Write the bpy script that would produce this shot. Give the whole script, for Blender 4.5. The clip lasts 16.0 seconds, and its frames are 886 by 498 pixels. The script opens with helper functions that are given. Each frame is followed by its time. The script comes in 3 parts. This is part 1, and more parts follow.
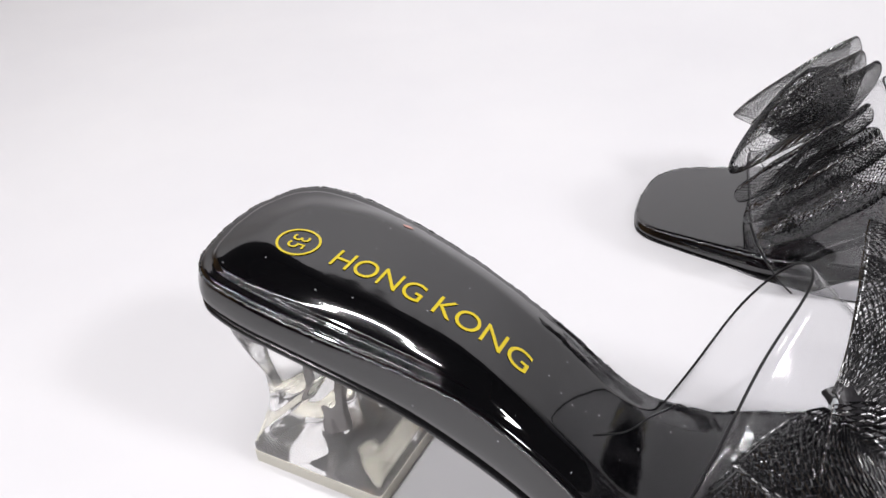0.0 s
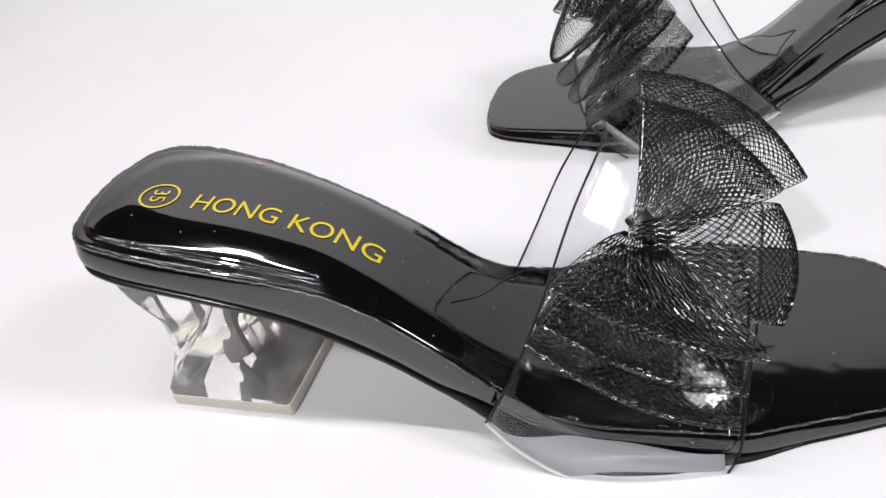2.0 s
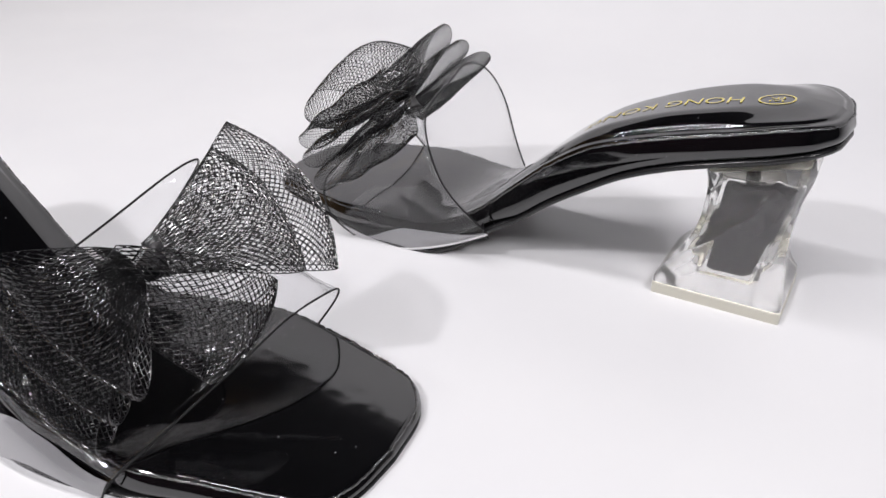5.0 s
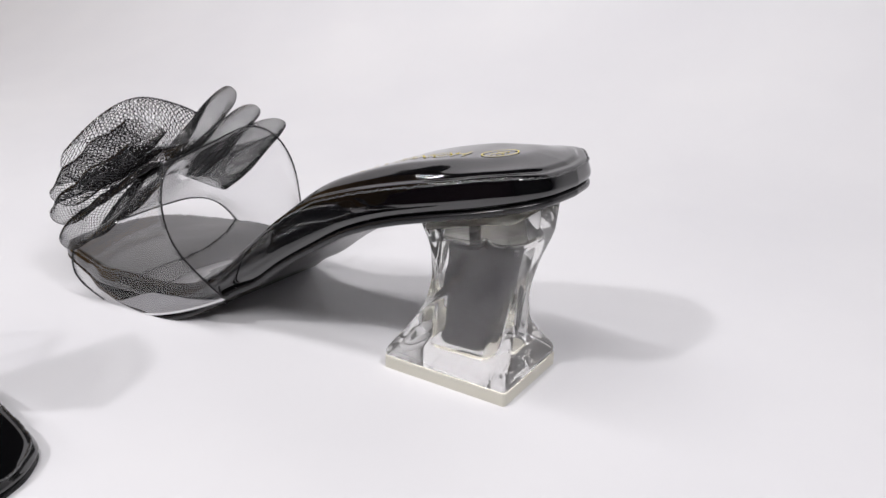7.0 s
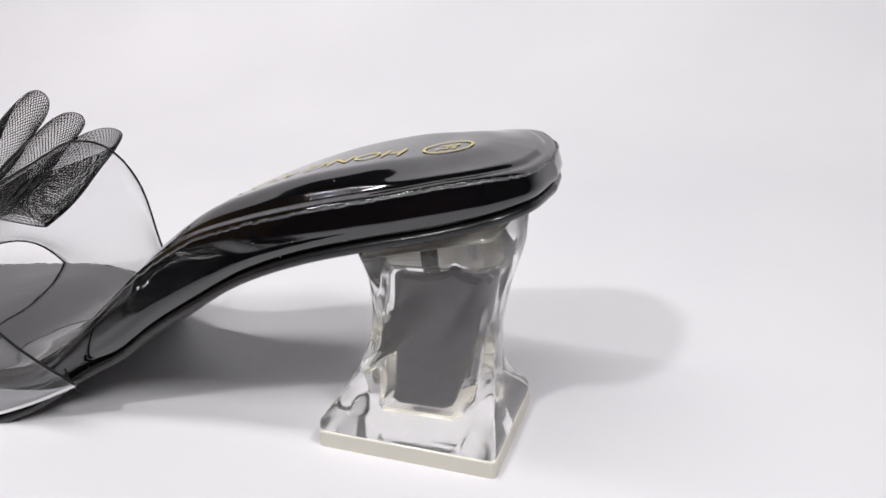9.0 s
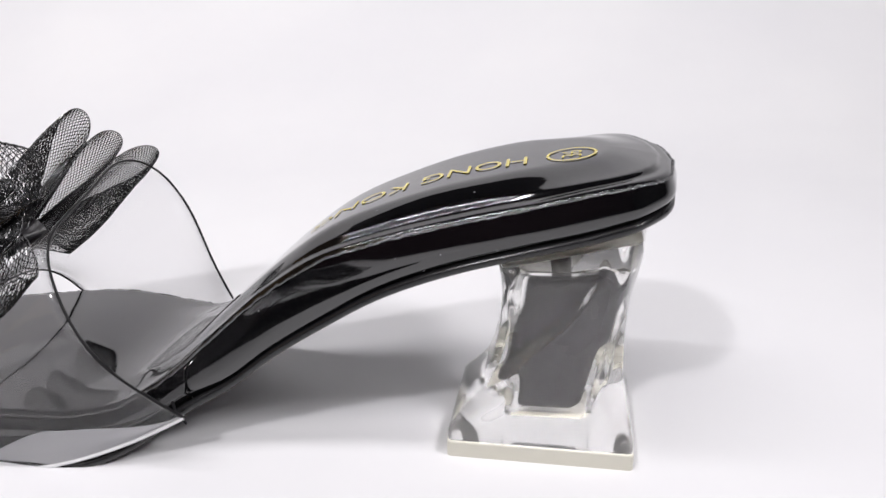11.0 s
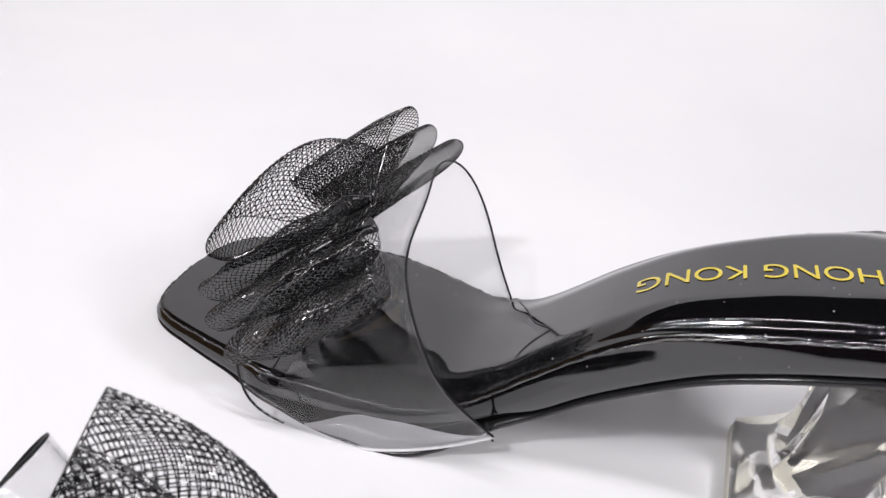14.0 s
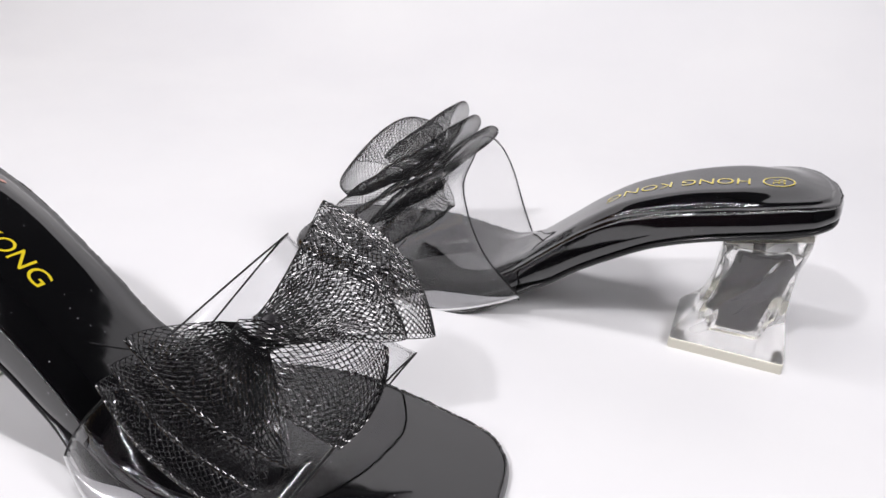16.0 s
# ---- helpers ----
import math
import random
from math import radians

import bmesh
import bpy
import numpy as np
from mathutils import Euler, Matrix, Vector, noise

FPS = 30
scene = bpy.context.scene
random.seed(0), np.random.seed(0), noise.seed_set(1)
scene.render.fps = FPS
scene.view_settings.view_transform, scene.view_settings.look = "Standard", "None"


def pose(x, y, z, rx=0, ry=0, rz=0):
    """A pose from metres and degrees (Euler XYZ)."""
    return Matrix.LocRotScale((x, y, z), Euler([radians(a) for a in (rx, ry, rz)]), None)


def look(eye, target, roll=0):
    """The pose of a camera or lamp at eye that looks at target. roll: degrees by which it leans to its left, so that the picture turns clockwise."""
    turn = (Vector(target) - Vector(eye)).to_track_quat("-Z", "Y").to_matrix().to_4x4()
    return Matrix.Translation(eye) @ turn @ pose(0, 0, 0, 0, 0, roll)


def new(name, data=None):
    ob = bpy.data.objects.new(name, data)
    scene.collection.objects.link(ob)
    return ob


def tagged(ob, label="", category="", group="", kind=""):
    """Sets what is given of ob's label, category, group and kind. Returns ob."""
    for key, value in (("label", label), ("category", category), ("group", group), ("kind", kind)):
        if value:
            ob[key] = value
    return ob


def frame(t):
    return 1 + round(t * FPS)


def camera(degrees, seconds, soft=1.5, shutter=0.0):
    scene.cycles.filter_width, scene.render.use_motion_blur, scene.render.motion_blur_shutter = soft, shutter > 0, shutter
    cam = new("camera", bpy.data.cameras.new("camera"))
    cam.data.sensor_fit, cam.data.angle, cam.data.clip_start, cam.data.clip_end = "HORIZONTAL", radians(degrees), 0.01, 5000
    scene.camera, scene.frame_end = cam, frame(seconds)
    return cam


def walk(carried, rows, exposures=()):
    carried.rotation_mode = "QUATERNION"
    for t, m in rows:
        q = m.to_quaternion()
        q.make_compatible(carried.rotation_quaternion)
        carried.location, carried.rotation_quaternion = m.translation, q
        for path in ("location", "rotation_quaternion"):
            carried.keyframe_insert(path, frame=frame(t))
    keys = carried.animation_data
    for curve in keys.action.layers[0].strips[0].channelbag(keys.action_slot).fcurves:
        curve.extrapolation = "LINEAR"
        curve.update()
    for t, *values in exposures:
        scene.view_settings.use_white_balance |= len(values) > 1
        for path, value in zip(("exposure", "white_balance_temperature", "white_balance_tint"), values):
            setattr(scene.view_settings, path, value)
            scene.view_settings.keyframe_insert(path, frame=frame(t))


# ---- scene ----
cam = camera(58.79, 16.0, soft=1.5, shutter=0.0)
cam.data.dof.use_dof = True
cam.data.dof.focus_distance, cam.data.dof.aperture_fstop = 0.215, 40.0
PATH = [
    (0, 0.13482, 0.05289, 0.16604, 21.925, -32.652, -4.788),
    (0.5, 0.14037, 0.05695, 0.17588, 20.161, -35.404, -8.437),
    (1, 0.14656, 0.04863, 0.18099, 18.327, -36.683, -11.404),
    (1.5, 0.15482, 0.03992, 0.17279, 17.258, -36.535, -14.244),
    (2, 0.16252, 0.03111, 0.16582, 16.693, -36.475, -14.315),
    (2.5, 0.17757, 0.01794, 0.16376, 17.378, -35.309, -12.484),
    (3, 0.20321, 0.01012, 0.16267, 18.861, -33.288, -9.275),
    (3.5, 0.22793, 0.00772, 0.16016, 20.905, -31.114, -5.873),
    (4, 0.25755, 0.02220, 0.15145, 22.332, -29.337, -2.505),
    (4.5, 0.29011, 0.04174, 0.14324, 23.415, -27.878, -0.131),
    (4.7, 0.29986, 0.05216, 0.14544, 24.758, -29.217, -0.304),
    (6.8, 0.39024, 0.11104, 0.12088, 29.129, -20.783, 1.257),
    (7, 0.39152, 0.12076, 0.11637, 28.1, -19.72, 1.3),
    (7.5, 0.38320, 0.15147, 0.10788, 24.19, -19.85, 0.27),
    (8, 0.36840, 0.16329, 0.10600, 20.9, -20.72, -0.87),
    (10.3, 0.31179, 0.15414, 0.10788, 8.390, -20.362, -0.713),
    (10.5, 0.30555, 0.15266, 0.10955, 7.454, -20.506, -0.803),
    (11, 0.29042, 0.15042, 0.11003, 5.345, -20.986, -0.983),
    (11.5, 0.27029, 0.14738, 0.11240, 3.543, -21.808, -1.058),
    (12, 0.24726, 0.14379, 0.11972, 2.277, -22.304, 0.037),
    (12.5, 0.23372, 0.14681, 0.12627, 3.641, -24.094, 1.908),
    (13, 0.23007, 0.15742, 0.13754, 6.199, -26.948, 4.123),
    (13.5, 0.22262, 0.16318, 0.14216, 8.720, -29.544, 6.251),
    (14, 0.23126, 0.15191, 0.15125, 12.226, -31.158, 6.542),
    (14.5, 0.23979, 0.12777, 0.15186, 14.312, -31.063, 6.210),
    (15, 0.25223, 0.08927, 0.15636, 15.631, -30.121, 5.556),
    (15.5, 0.25800, 0.05738, 0.15997, 16.062, -28.188, 4.798),
    (16, 0.26417, 0.02722, 0.16161, 16.283, -25.779, 3.975),
]

EXPOSURES = [(0, -0.53), (2.5, -0.51), (4.5, -0.6), (7, -0.69), (8, -0.68), (10.5, -0.53), (13, -0.48), (16, -0.52)]


def seat_camera(x, y, z, yaw, pitch, roll):
    return pose(x, y, z, 90 + pitch, 0, yaw) @ pose(0, 0, 0, 0, 0, roll)


walk(cam, [(t, seat_camera(x, y, z, yaw, pitch, roll)) for t, x, y, z, yaw, pitch, roll in PATH], EXPOSURES)

# ---- light ----
world = bpy.data.worlds.new("room_light")
scene.world = world
world.use_nodes = True
bg = world.node_tree.nodes["Background"]
bg.inputs[0].default_value = (0.9, 0.92, 1.0, 1)
bg.inputs[1].default_value = 0.015


def area_lamp(name, eye, target, size, watts, tone=(1, 1, 1), long=0.0):
    data = bpy.data.lights.new(name, "AREA")
    data.shape, data.size, data.energy, data.color = ("RECTANGLE" if long else "DISK"), (long or size), watts, tone
    if long:
        data.size_y = size
    ob = new(name, data)
    ob.matrix_world = look(eye, target)
    return ob


for eye, size, watts in (((-0.18, -0.5, 1.05), 0.1, 10.5), ((0.97, 0.0, 0.78), 0.2, 7.6)):
    area_lamp("led_panel", eye, (0.18, 0.26, 0.0), size, watts, (1.0, 0.97, 1.0))
area_lamp("ceiling_tube", (-0.3, -0.95, 1.5), (-0.12, -0.7, 0.1), 0.02, 5.0, (1.0, 0.97, 1.0), 1.5)
area_lamp("ceiling_tube", (-0.3, 0.12, 1.5), (-0.25, 0.45, 0.0), 0.014, 20.0, (1.0, 0.97, 1.0), 1.6)

# ---- materials ----


def material(name, base, rough=0.5, metal=0.0, **more):
    m = bpy.data.materials.new(name)
    m.use_nodes = True
    b = m.node_tree.nodes["Principled BSDF"]
    b.inputs["Base Color"].default_value = (*base, 1)
    b.inputs["Roughness"].default_value = rough
    b.inputs["Metallic"].default_value = metal
    for key, value in more.items():
        b.inputs[key.replace("_", " ")].default_value = value
    return m


def wire(m, a, out, b, key):
    m.node_tree.links.new(a.outputs[out], b.inputs[key])


def node(m, kind, **values):
    n = m.node_tree.nodes.new(kind)
    for key, value in values.items():
        n.inputs[key].default_value = value
    return n


def grain(m, scale, strength, distance, detail=4.0):
    """Fine relief from noise in object space."""
    b = m.node_tree.nodes["Principled BSDF"]
    co = node(m, "ShaderNodeTexCoord")
    tex = node(m, "ShaderNodeTexNoise", Scale=scale, Detail=detail)
    bump = node(m, "ShaderNodeBump", Strength=strength, Distance=distance)
    wire(m, co, "Object", tex, "Vector")
    wire(m, tex, "Fac", bump, "Height")
    wire(m, bump, "Normal", b, "Normal")
    return m


PAPER = grain(material("white_paper", (0.8, 0.8, 0.81), 0.55), 35, 0.05, 0.002, 6.0)
co = node(PAPER, "ShaderNodeTexCoord")
cloud = node(PAPER, "ShaderNodeTexNoise", Scale=7.0, Detail=5.0)
tint = node(PAPER, "ShaderNodeValToRGB")
tint.color_ramp.elements[0].position, tint.color_ramp.elements[0].color = 0.3, (0.77, 0.77, 0.785, 1)
tint.color_ramp.elements[1].position, tint.color_ramp.elements[1].color = 0.7, (0.82, 0.82, 0.825, 1)
wire(PAPER, co, "Object", cloud, "Vector")
wire(PAPER, cloud, "Fac", tint, "Fac")
wire(PAPER, tint, "Color", PAPER.node_tree.nodes["Principled BSDF"], "Base Color")


def gloss_share(m, base, power, gain):
    """How much of the light is mirrored: base head-on, growing towards grazing angles."""
    rim = node(m, "ShaderNodeLayerWeight", Blend=0.5)
    curve = node(m, "ShaderNodeMath")
    curve.operation, curve.inputs[1].default_value = "POWER", power
    share = node(m, "ShaderNodeMath")
    share.operation, share.inputs[1].default_value, share.inputs[2].default_value = "MULTIPLY_ADD", gain, base
    share.use_clamp = True
    wire(m, rim, "Facing", curve, 0)
    wire(m, curve, "Value", share, 0)
    most = node(m, "ShaderNodeMath")
    most.operation, most.inputs[1].default_value = "MINIMUM", 0.48
    wire(m, share, "Value", most, 0)
    return most


def glossy_over(name, under, rough, base, power, scale, strength, gain=0.95):
    """A gloss that grows towards grazing angles over an under layer, with a slight orange-peel relief."""
    m = bpy.data.materials.new(name)
    m.use_nodes = True
    m.node_tree.nodes.clear()
    end = node(m, "ShaderNodeOutputMaterial")
    mix = node(m, "ShaderNodeMixShader")
    low = node(m, under[0], Color=(*under[1], 1))
    gloss = node(m, "ShaderNodeBsdfGlossy", Roughness=rough)
    co = node(m, "ShaderNodeTexCoord")
    tex = node(m, "ShaderNodeTexNoise", Scale=scale, Detail=2.0)
    bump = node(m, "ShaderNodeBump", Strength=strength, Distance=0.001)
    wire(m, co, "Object", tex, "Vector")
    wire(m, tex, "Fac", bump, "Height")
    wire(m, bump, "Normal", gloss, "Normal")
    wire(m, gloss_share(m, base, power, gain), "Value", mix, "Fac")
    m.node_tree.links.new(low.outputs[0], mix.inputs[1])
    m.node_tree.links.new(gloss.outputs[0], mix.inputs[2])
    wire(m, mix, "Shader", end, "Surface")
    return m


PATENT = grain(material("black_patent", (0.004, 0.004, 0.0045), 0.055, IOR=1.88), 60, 0.12, 0.001, 2.0)
dust_at = node(PATENT, "ShaderNodeTexCoord")
dust = node(PATENT, "ShaderNodeTexVoronoi", Scale=330.0)
speck = node(PATENT, "ShaderNodeMath")
speck.operation, speck.inputs[1].default_value = "LESS_THAN", 0.07
rare = node(PATENT, "ShaderNodeMath")
rare.operation, rare.inputs[1].default_value = "GREATER_THAN", 0.66
split = node(PATENT, "ShaderNodeSeparateColor")
both = node(PATENT, "ShaderNodeMath")
both.operation = "MULTIPLY"
tone = node(PATENT, "ShaderNodeValToRGB")
tone.color_ramp.elements[0].color, tone.color_ramp.elements[1].color = (0.003, 0.003, 0.0035, 1), (0.3, 0.3, 0.32, 1)
wire(PATENT, dust_at, "Object", dust, "Vector")
wire(PATENT, dust, "Distance", speck, 0)
wire(PATENT, dust, "Color", split, "Color")
wire(PATENT, split, "Red", rare, 0)
wire(PATENT, speck, "Value", both, 0)
wire(PATENT, rare, "Value", both, 1)
wire(PATENT, both, "Value", tone, "Fac")
wire(PATENT, tone, "Color", PATENT.node_tree.nodes["Principled BSDF"], "Base Color")
SOLE = grain(material("outsole_black", (0.012, 0.012, 0.013), 0.25), 400, 0.3, 0.0005)
NET = material("black_crinoline", (0.004, 0.004, 0.005), 0.25, IOR=1.86)
SATIN = grain(material("black_satin", (0.015, 0.014, 0.016), 0.35), 900, 0.4, 0.0004)

CLEAR = glossy_over("clear_vinyl", ("ShaderNodeBsdfTransparent", (0.982, 0.982, 0.985)), 0.07, 0.034, 4.5, 55.0, 0.25)
# Grey base colour painted in for the white floor mirrored in the vinyl.
FLOOR_SHEEN = glossy_over("floor_sheen_vinyl", ("ShaderNodeBsdfDiffuse", (0.4, 0.4, 0.41)), 0.12, 0.05, 3.0, 200.0, 0.05)
ACRYLIC = material("clear_acrylic", (0.985, 0.983, 0.97), 0.012, Transmission_Weight=0.945, IOR=1.38)
BORE = material("clear_bore_wall", (0.99, 0.99, 0.985), 0.0, Transmission_Weight=1.0, IOR=1.2)
RUBBER = material("yellowed_rubber", (0.78, 0.76, 0.66), 0.35, Transmission_Weight=0.25, IOR=1.4)
# Near-black colour painted in for the dark reflection inside the clear heel.
REFLECTION_DARK = grain(material("dark_heel_reflection", (0.014, 0.012, 0.016), 0.08), 90, 0.12, 0.003, 1.0)
SEAT = grain(material("yellowed_glue", (0.8, 0.78, 0.7), 0.3, Transmission_Weight=0.75, IOR=1.4), 150, 0.3, 0.002)
SEAM = grain(material("glued_patent_edge", (0.01, 0.01, 0.011), 0.2, IOR=2.6), 900, 0.8, 0.0006)
CHIP = material("pink_primer", (0.55, 0.29, 0.24), 0.5)
SCUFF = material("grey_scuff", (0.36, 0.36, 0.38), 0.6)
# Screw grey, also painted in for the reflected streaks in the first heel.
SCREW_AND_REFLECTION = material("grey_screw_and_reflection", (0.16, 0.15, 0.15), 0.25)
EDGE = material("dark_vinyl_edge", (0.012, 0.012, 0.013), 0.45, IOR=1.3)
GOLD = glossy_over("gold_print", ("ShaderNodeBsdfDiffuse", (0.66, 0.52, 0.02)), 0.2, 0.03, 3.2, 400.0, 0.1, 1.2)
HEM = glossy_over("white_vinyl_hem", ("ShaderNodeBsdfDiffuse", (0.75, 0.75, 0.76)), 0.1, 0.05, 3.0, 200.0, 0.05)
GLUE = material("clear_glue", (0.85, 0.9, 0.92), 0.12, Transmission_Weight=0.5, IOR=1.4)

CM = 0.01


def link(name, verts, faces, mat, parent=None, label="", smooth=True):
    """One mesh object from vertices in centimetres."""
    me = bpy.data.meshes.new(name)
    me.from_pydata([tuple(c * CM for c in v) for v in verts], [], [tuple(f) for f in faces])
    bm = bmesh.new()
    bm.from_mesh(me)
    bmesh.ops.remove_doubles(bm, verts=bm.verts, dist=1e-6)
    bmesh.ops.recalc_face_normals(bm, faces=bm.faces)
    bm.to_mesh(me)
    bm.free()
    if smooth:
        me.polygons.foreach_set("use_smooth", [True] * len(me.polygons))
    me.materials.append(mat)
    me.update()
    ob = new(name, me)
    ob.parent = parent
    return tagged(ob, label)


# ---- the white sweep ----
def sweep():
    prof = [(y, 0.0) for y in np.linspace(-0.9, 0.55, 10)]
    prof += [(0.55 + 0.3 * math.sin(a), 0.3 - 0.3 * math.cos(a)) for a in np.linspace(0.1, math.pi / 2, 16)]
    prof += [(0.85, 0.45), (0.85, 0.71)]
    verts, faces = [], []
    for y, z in prof:
        verts += [(-150, y * 100, z * 100), (150, y * 100, z * 100)]
    for i in range(len(prof) - 1):
        faces.append((2 * i, 2 * i + 1, 2 * i + 3, 2 * i + 2))
    ob = link("ground", verts, faces, PAPER)
    thick = ob.modifiers.new("thickness", "SOLIDIFY")
    thick.thickness, thick.offset = 0.002, -1.0
    return tagged(ob, "smooth white plastic sweep under the sandals", "backdrop", kind="structure")


sweep()


# ---- the dim room round the sweep, unseen, added so that gloss mirrors dark ----
def slab(name, low, high, mat, label):
    corners = [(x, y, z) for x in (low[0], high[0]) for y in (low[1], high[1]) for z in (low[2], high[2])]
    faces = [(0, 1, 3, 2), (4, 6, 7, 5), (0, 4, 5, 1), (2, 3, 7, 6), (0, 2, 6, 4), (1, 5, 7, 3)]
    return tagged(link(name, [tuple(100 * c for c in p) for p in corners], faces, mat, smooth=False), label, "wall" if "wall" in name else name, kind="structure")


GREY_WALL = grain(material("dull_grey_wall", (0.05, 0.05, 0.055), 0.8), 25, 0.2, 0.003)
# Unseen brown wall, added to tint reflections at the back of the heel.
BROWN_WALL = grain(material("brown_added_wall", (0.4, 0.24, 0.08), 0.6), 12, 0.2, 0.003)
# Unseen maroon wall behind the camera, added to tint reflections dark red.
MAROON_WALL = grain(material("maroon_added_wall", (0.08, 0.03, 0.045), 0.7), 25, 0.2, 0.003)
slab("floor", (-1.9, -2.0, -0.12), (2.2, 1.4, -0.02), GREY_WALL, "dull dark grey floor under the white sweep")
slab("wall_west", (-2.0, -2.0, -0.12), (-1.9, 1.4, 2.4), BROWN_WALL, "unseen brown wall added for brown reflections")
slab("wall_east", (2.2, -2.0, -0.12), (2.3, 1.4, 2.4), GREY_WALL, "dull dark grey wall beside the set")
slab("wall_south", (-2.0, -2.1, -0.12), (2.3, -2.0, 2.4), MAROON_WALL, "unseen maroon wall added for dark red reflections")
slab("wall_north", (-2.0, 1.4, -0.12), (2.3, 1.5, 2.4), GREY_WALL, "dull dark grey wall behind the sweep")
slab("ceiling", (-2.0, -2.1, 2.4), (2.3, 1.5, 2.5), GREY_WALL, "dark unlit ceiling over the set")

# ---- the sandals: shape tables along the length, in centimetres from the back of the heel ----
X_EDGE = [0.0, 0.12, 0.4, 1.0, 3.0, 5.0, 7.0, 9.0, 10.8, 12.3, 13.6, 15.0, 16.6, 18.5, 20.0, 21.0, 21.6, 21.95, 22.05]
RIGHT = [0.00, -1.12, -1.74, -2.3, -2.68, -2.82, -2.84, -2.98, -3.2, -3.52, -3.7, -3.78, -3.86, -3.40, -2.97, -2.63, -2.17, -1.20, 0.00]
X_EDGE2 = [0.0, 0.12, 0.4, 1.0, 1.7, 2.5, 4.0, 6.0, 8.0, 10.0, 12.0, 14.0, 16.5, 18.1, 19.7, 21.0, 21.6, 21.95, 22.05]
LEFT = [0.00, 1.0, 1.65, 2.5, 2.88, 2.96, 2.68, 2.08, 1.5, 1.38, 2.31, 3.26, 3.70, 3.50, 3.17, 2.80, 2.20, 1.34, 0.00]
X_Z = [0.0, 0.7, 1.9, 3.0, 4.5, 6.0, 7.4, 8.6, 9.7, 10.5, 11.8, 13.0, 15.0, 19.0, 22.05]
BELOW = [5.82, 5.69, 5.40, 5.15, 4.75, 4.16, 3.34, 2.56, 1.71, 1.28, 0.43, 0.05, 0.0, 0.0, 0.07]
X_W = [0.0, 9.5, 10.8, 12.3, 13.6, 15.0, 16.6, 18.5, 22.05]
WELT = [0.0, 0.0, 0.25, 0.6, 0.66, 0.56, 0.18, 0.0, 0.0]
X_S = [0.0, 0.8, 1.7, 2.8, 3.9, 5.0, 6.2, 7.4, 8.6, 9.9, 11.3, 12.6, 14.0, 16.0, 19.0, 22.05]
SHOULDER = [6.61, 6.65, 6.53, 6.28, 6.04, 5.77, 5.42, 4.98, 4.22, 3.1, 1.88, 1.23, 1.03, 0.99, 0.79, 0.60]
X_C = [0.0, 1.0, 2.4, 3.5, 5.0, 6.5, 8.5, 11.0, 14.0, 22.05]
CROWN = [0.06, 0.14, 0.26, 0.36, 0.4, 0.34, 0.26, 0.22, 0.03, 0.0]


def smooth_at(xs, ys, x):
    """Cubic interpolation that does not overshoot."""
    xs, ys = np.asarray(xs, float), np.asarray(ys, float)
    h, d = np.diff(xs), np.diff(ys) / np.diff(xs)
    m = np.zeros(len(xs))
    m[0], m[-1] = d[0], d[-1]
    for i in range(1, len(xs) - 1):
        if d[i - 1] * d[i] > 0:
            w1, w2 = 2 * h[i] + h[i - 1], h[i] + 2 * h[i - 1]
            m[i] = (w1 + w2) / (w1 / d[i - 1] + w2 / d[i])
    x = np.clip(x, xs[0], xs[-1])
    i = np.clip(np.searchsorted(xs, x) - 1, 0, len(h) - 1)
    t = (x - xs[i]) / h[i]
    return float((2 * t**3 - 3 * t**2 + 1) * ys[i] + (t**3 - 2 * t**2 + t) * h[i] * m[i] + (3 * t**2 - 2 * t**3) * ys[i + 1] + (t**3 - t**2) * h[i] * m[i + 1])


def right_edge(x):
    return smooth_at(X_EDGE, RIGHT, x)


def left_edge(x):
    return smooth_at(X_EDGE2, LEFT, x)


def ramp(a, b, x):
    t = min(1.0, max(0.0, (x - a) / (b - a)))
    return t * t * (3 - 2 * t)


def anchor(x):
    ax = min(20.0, max(2.2, x))
    return ax, 0.5 * (right_edge(ax) + left_edge(ax))


def top_z(x, k):
    """Height of the padded footbed; k is 1 on the rim and 0 on the middle line."""
    lift = smooth_at(X_C, CROWN, x) * (1 - ramp(0.26 + 0.24 * ramp(1.0, 4.0, x), 0.82 + 0.13 * ramp(1.0, 4.0, x), k))
    lift += 0.08 * (1 - ramp(6.5, 9.5, x)) * (1 - ramp(0.78, 0.84, k))
    z = smooth_at(X_S, SHOULDER, x) + lift
    return z


def top_at(x, y):
    """Height of the footbed over a point of the plan."""
    ax, ay = anchor(x)
    edge = right_edge(x) if y < ay else left_edge(x)
    k = abs(y - ay) / max(0.3, abs(edge - ay))
    if x < ax:
        k = max(k, (ax - x) / ax)
    return top_z(x, min(1.0, k))


def outline():
    xs = [11.025 - 11.025 * math.cos(math.pi * i / 110) for i in range(111)]
    right = [(x, right_edge(x)) for x in xs]
    left = [(x, left_edge(x)) for x in reversed(xs[1:-1])]
    return right + left


OUTLINE = outline()


def shell(rings, mirror, mat, name, parent, label="", welt=None):
    """Lofts rings of (k, height function) drawn in from the outline; the first and last close over the middle line."""
    verts, faces, n = [], [], len(OUTLINE)
    for k, height in rings:
        for ox, oy in OUTLINE:
            ax, ay = anchor(ox)
            x, y = ax + k * (ox - ax), ay + k * (oy - ay)
            if welt and oy < ay:
                y -= k * smooth_at(X_W, WELT, x)
            verts.append((x, mirror * y, height(x, k)))
    for r in range(len(rings) - 1):
        for i in range(n):
            j = (i + 1) % n
            faces.append((r * n + i, r * n + j, (r + 1) * n + j, (r + 1) * n + i))
    return link(name, verts, faces, mat, parent, label)


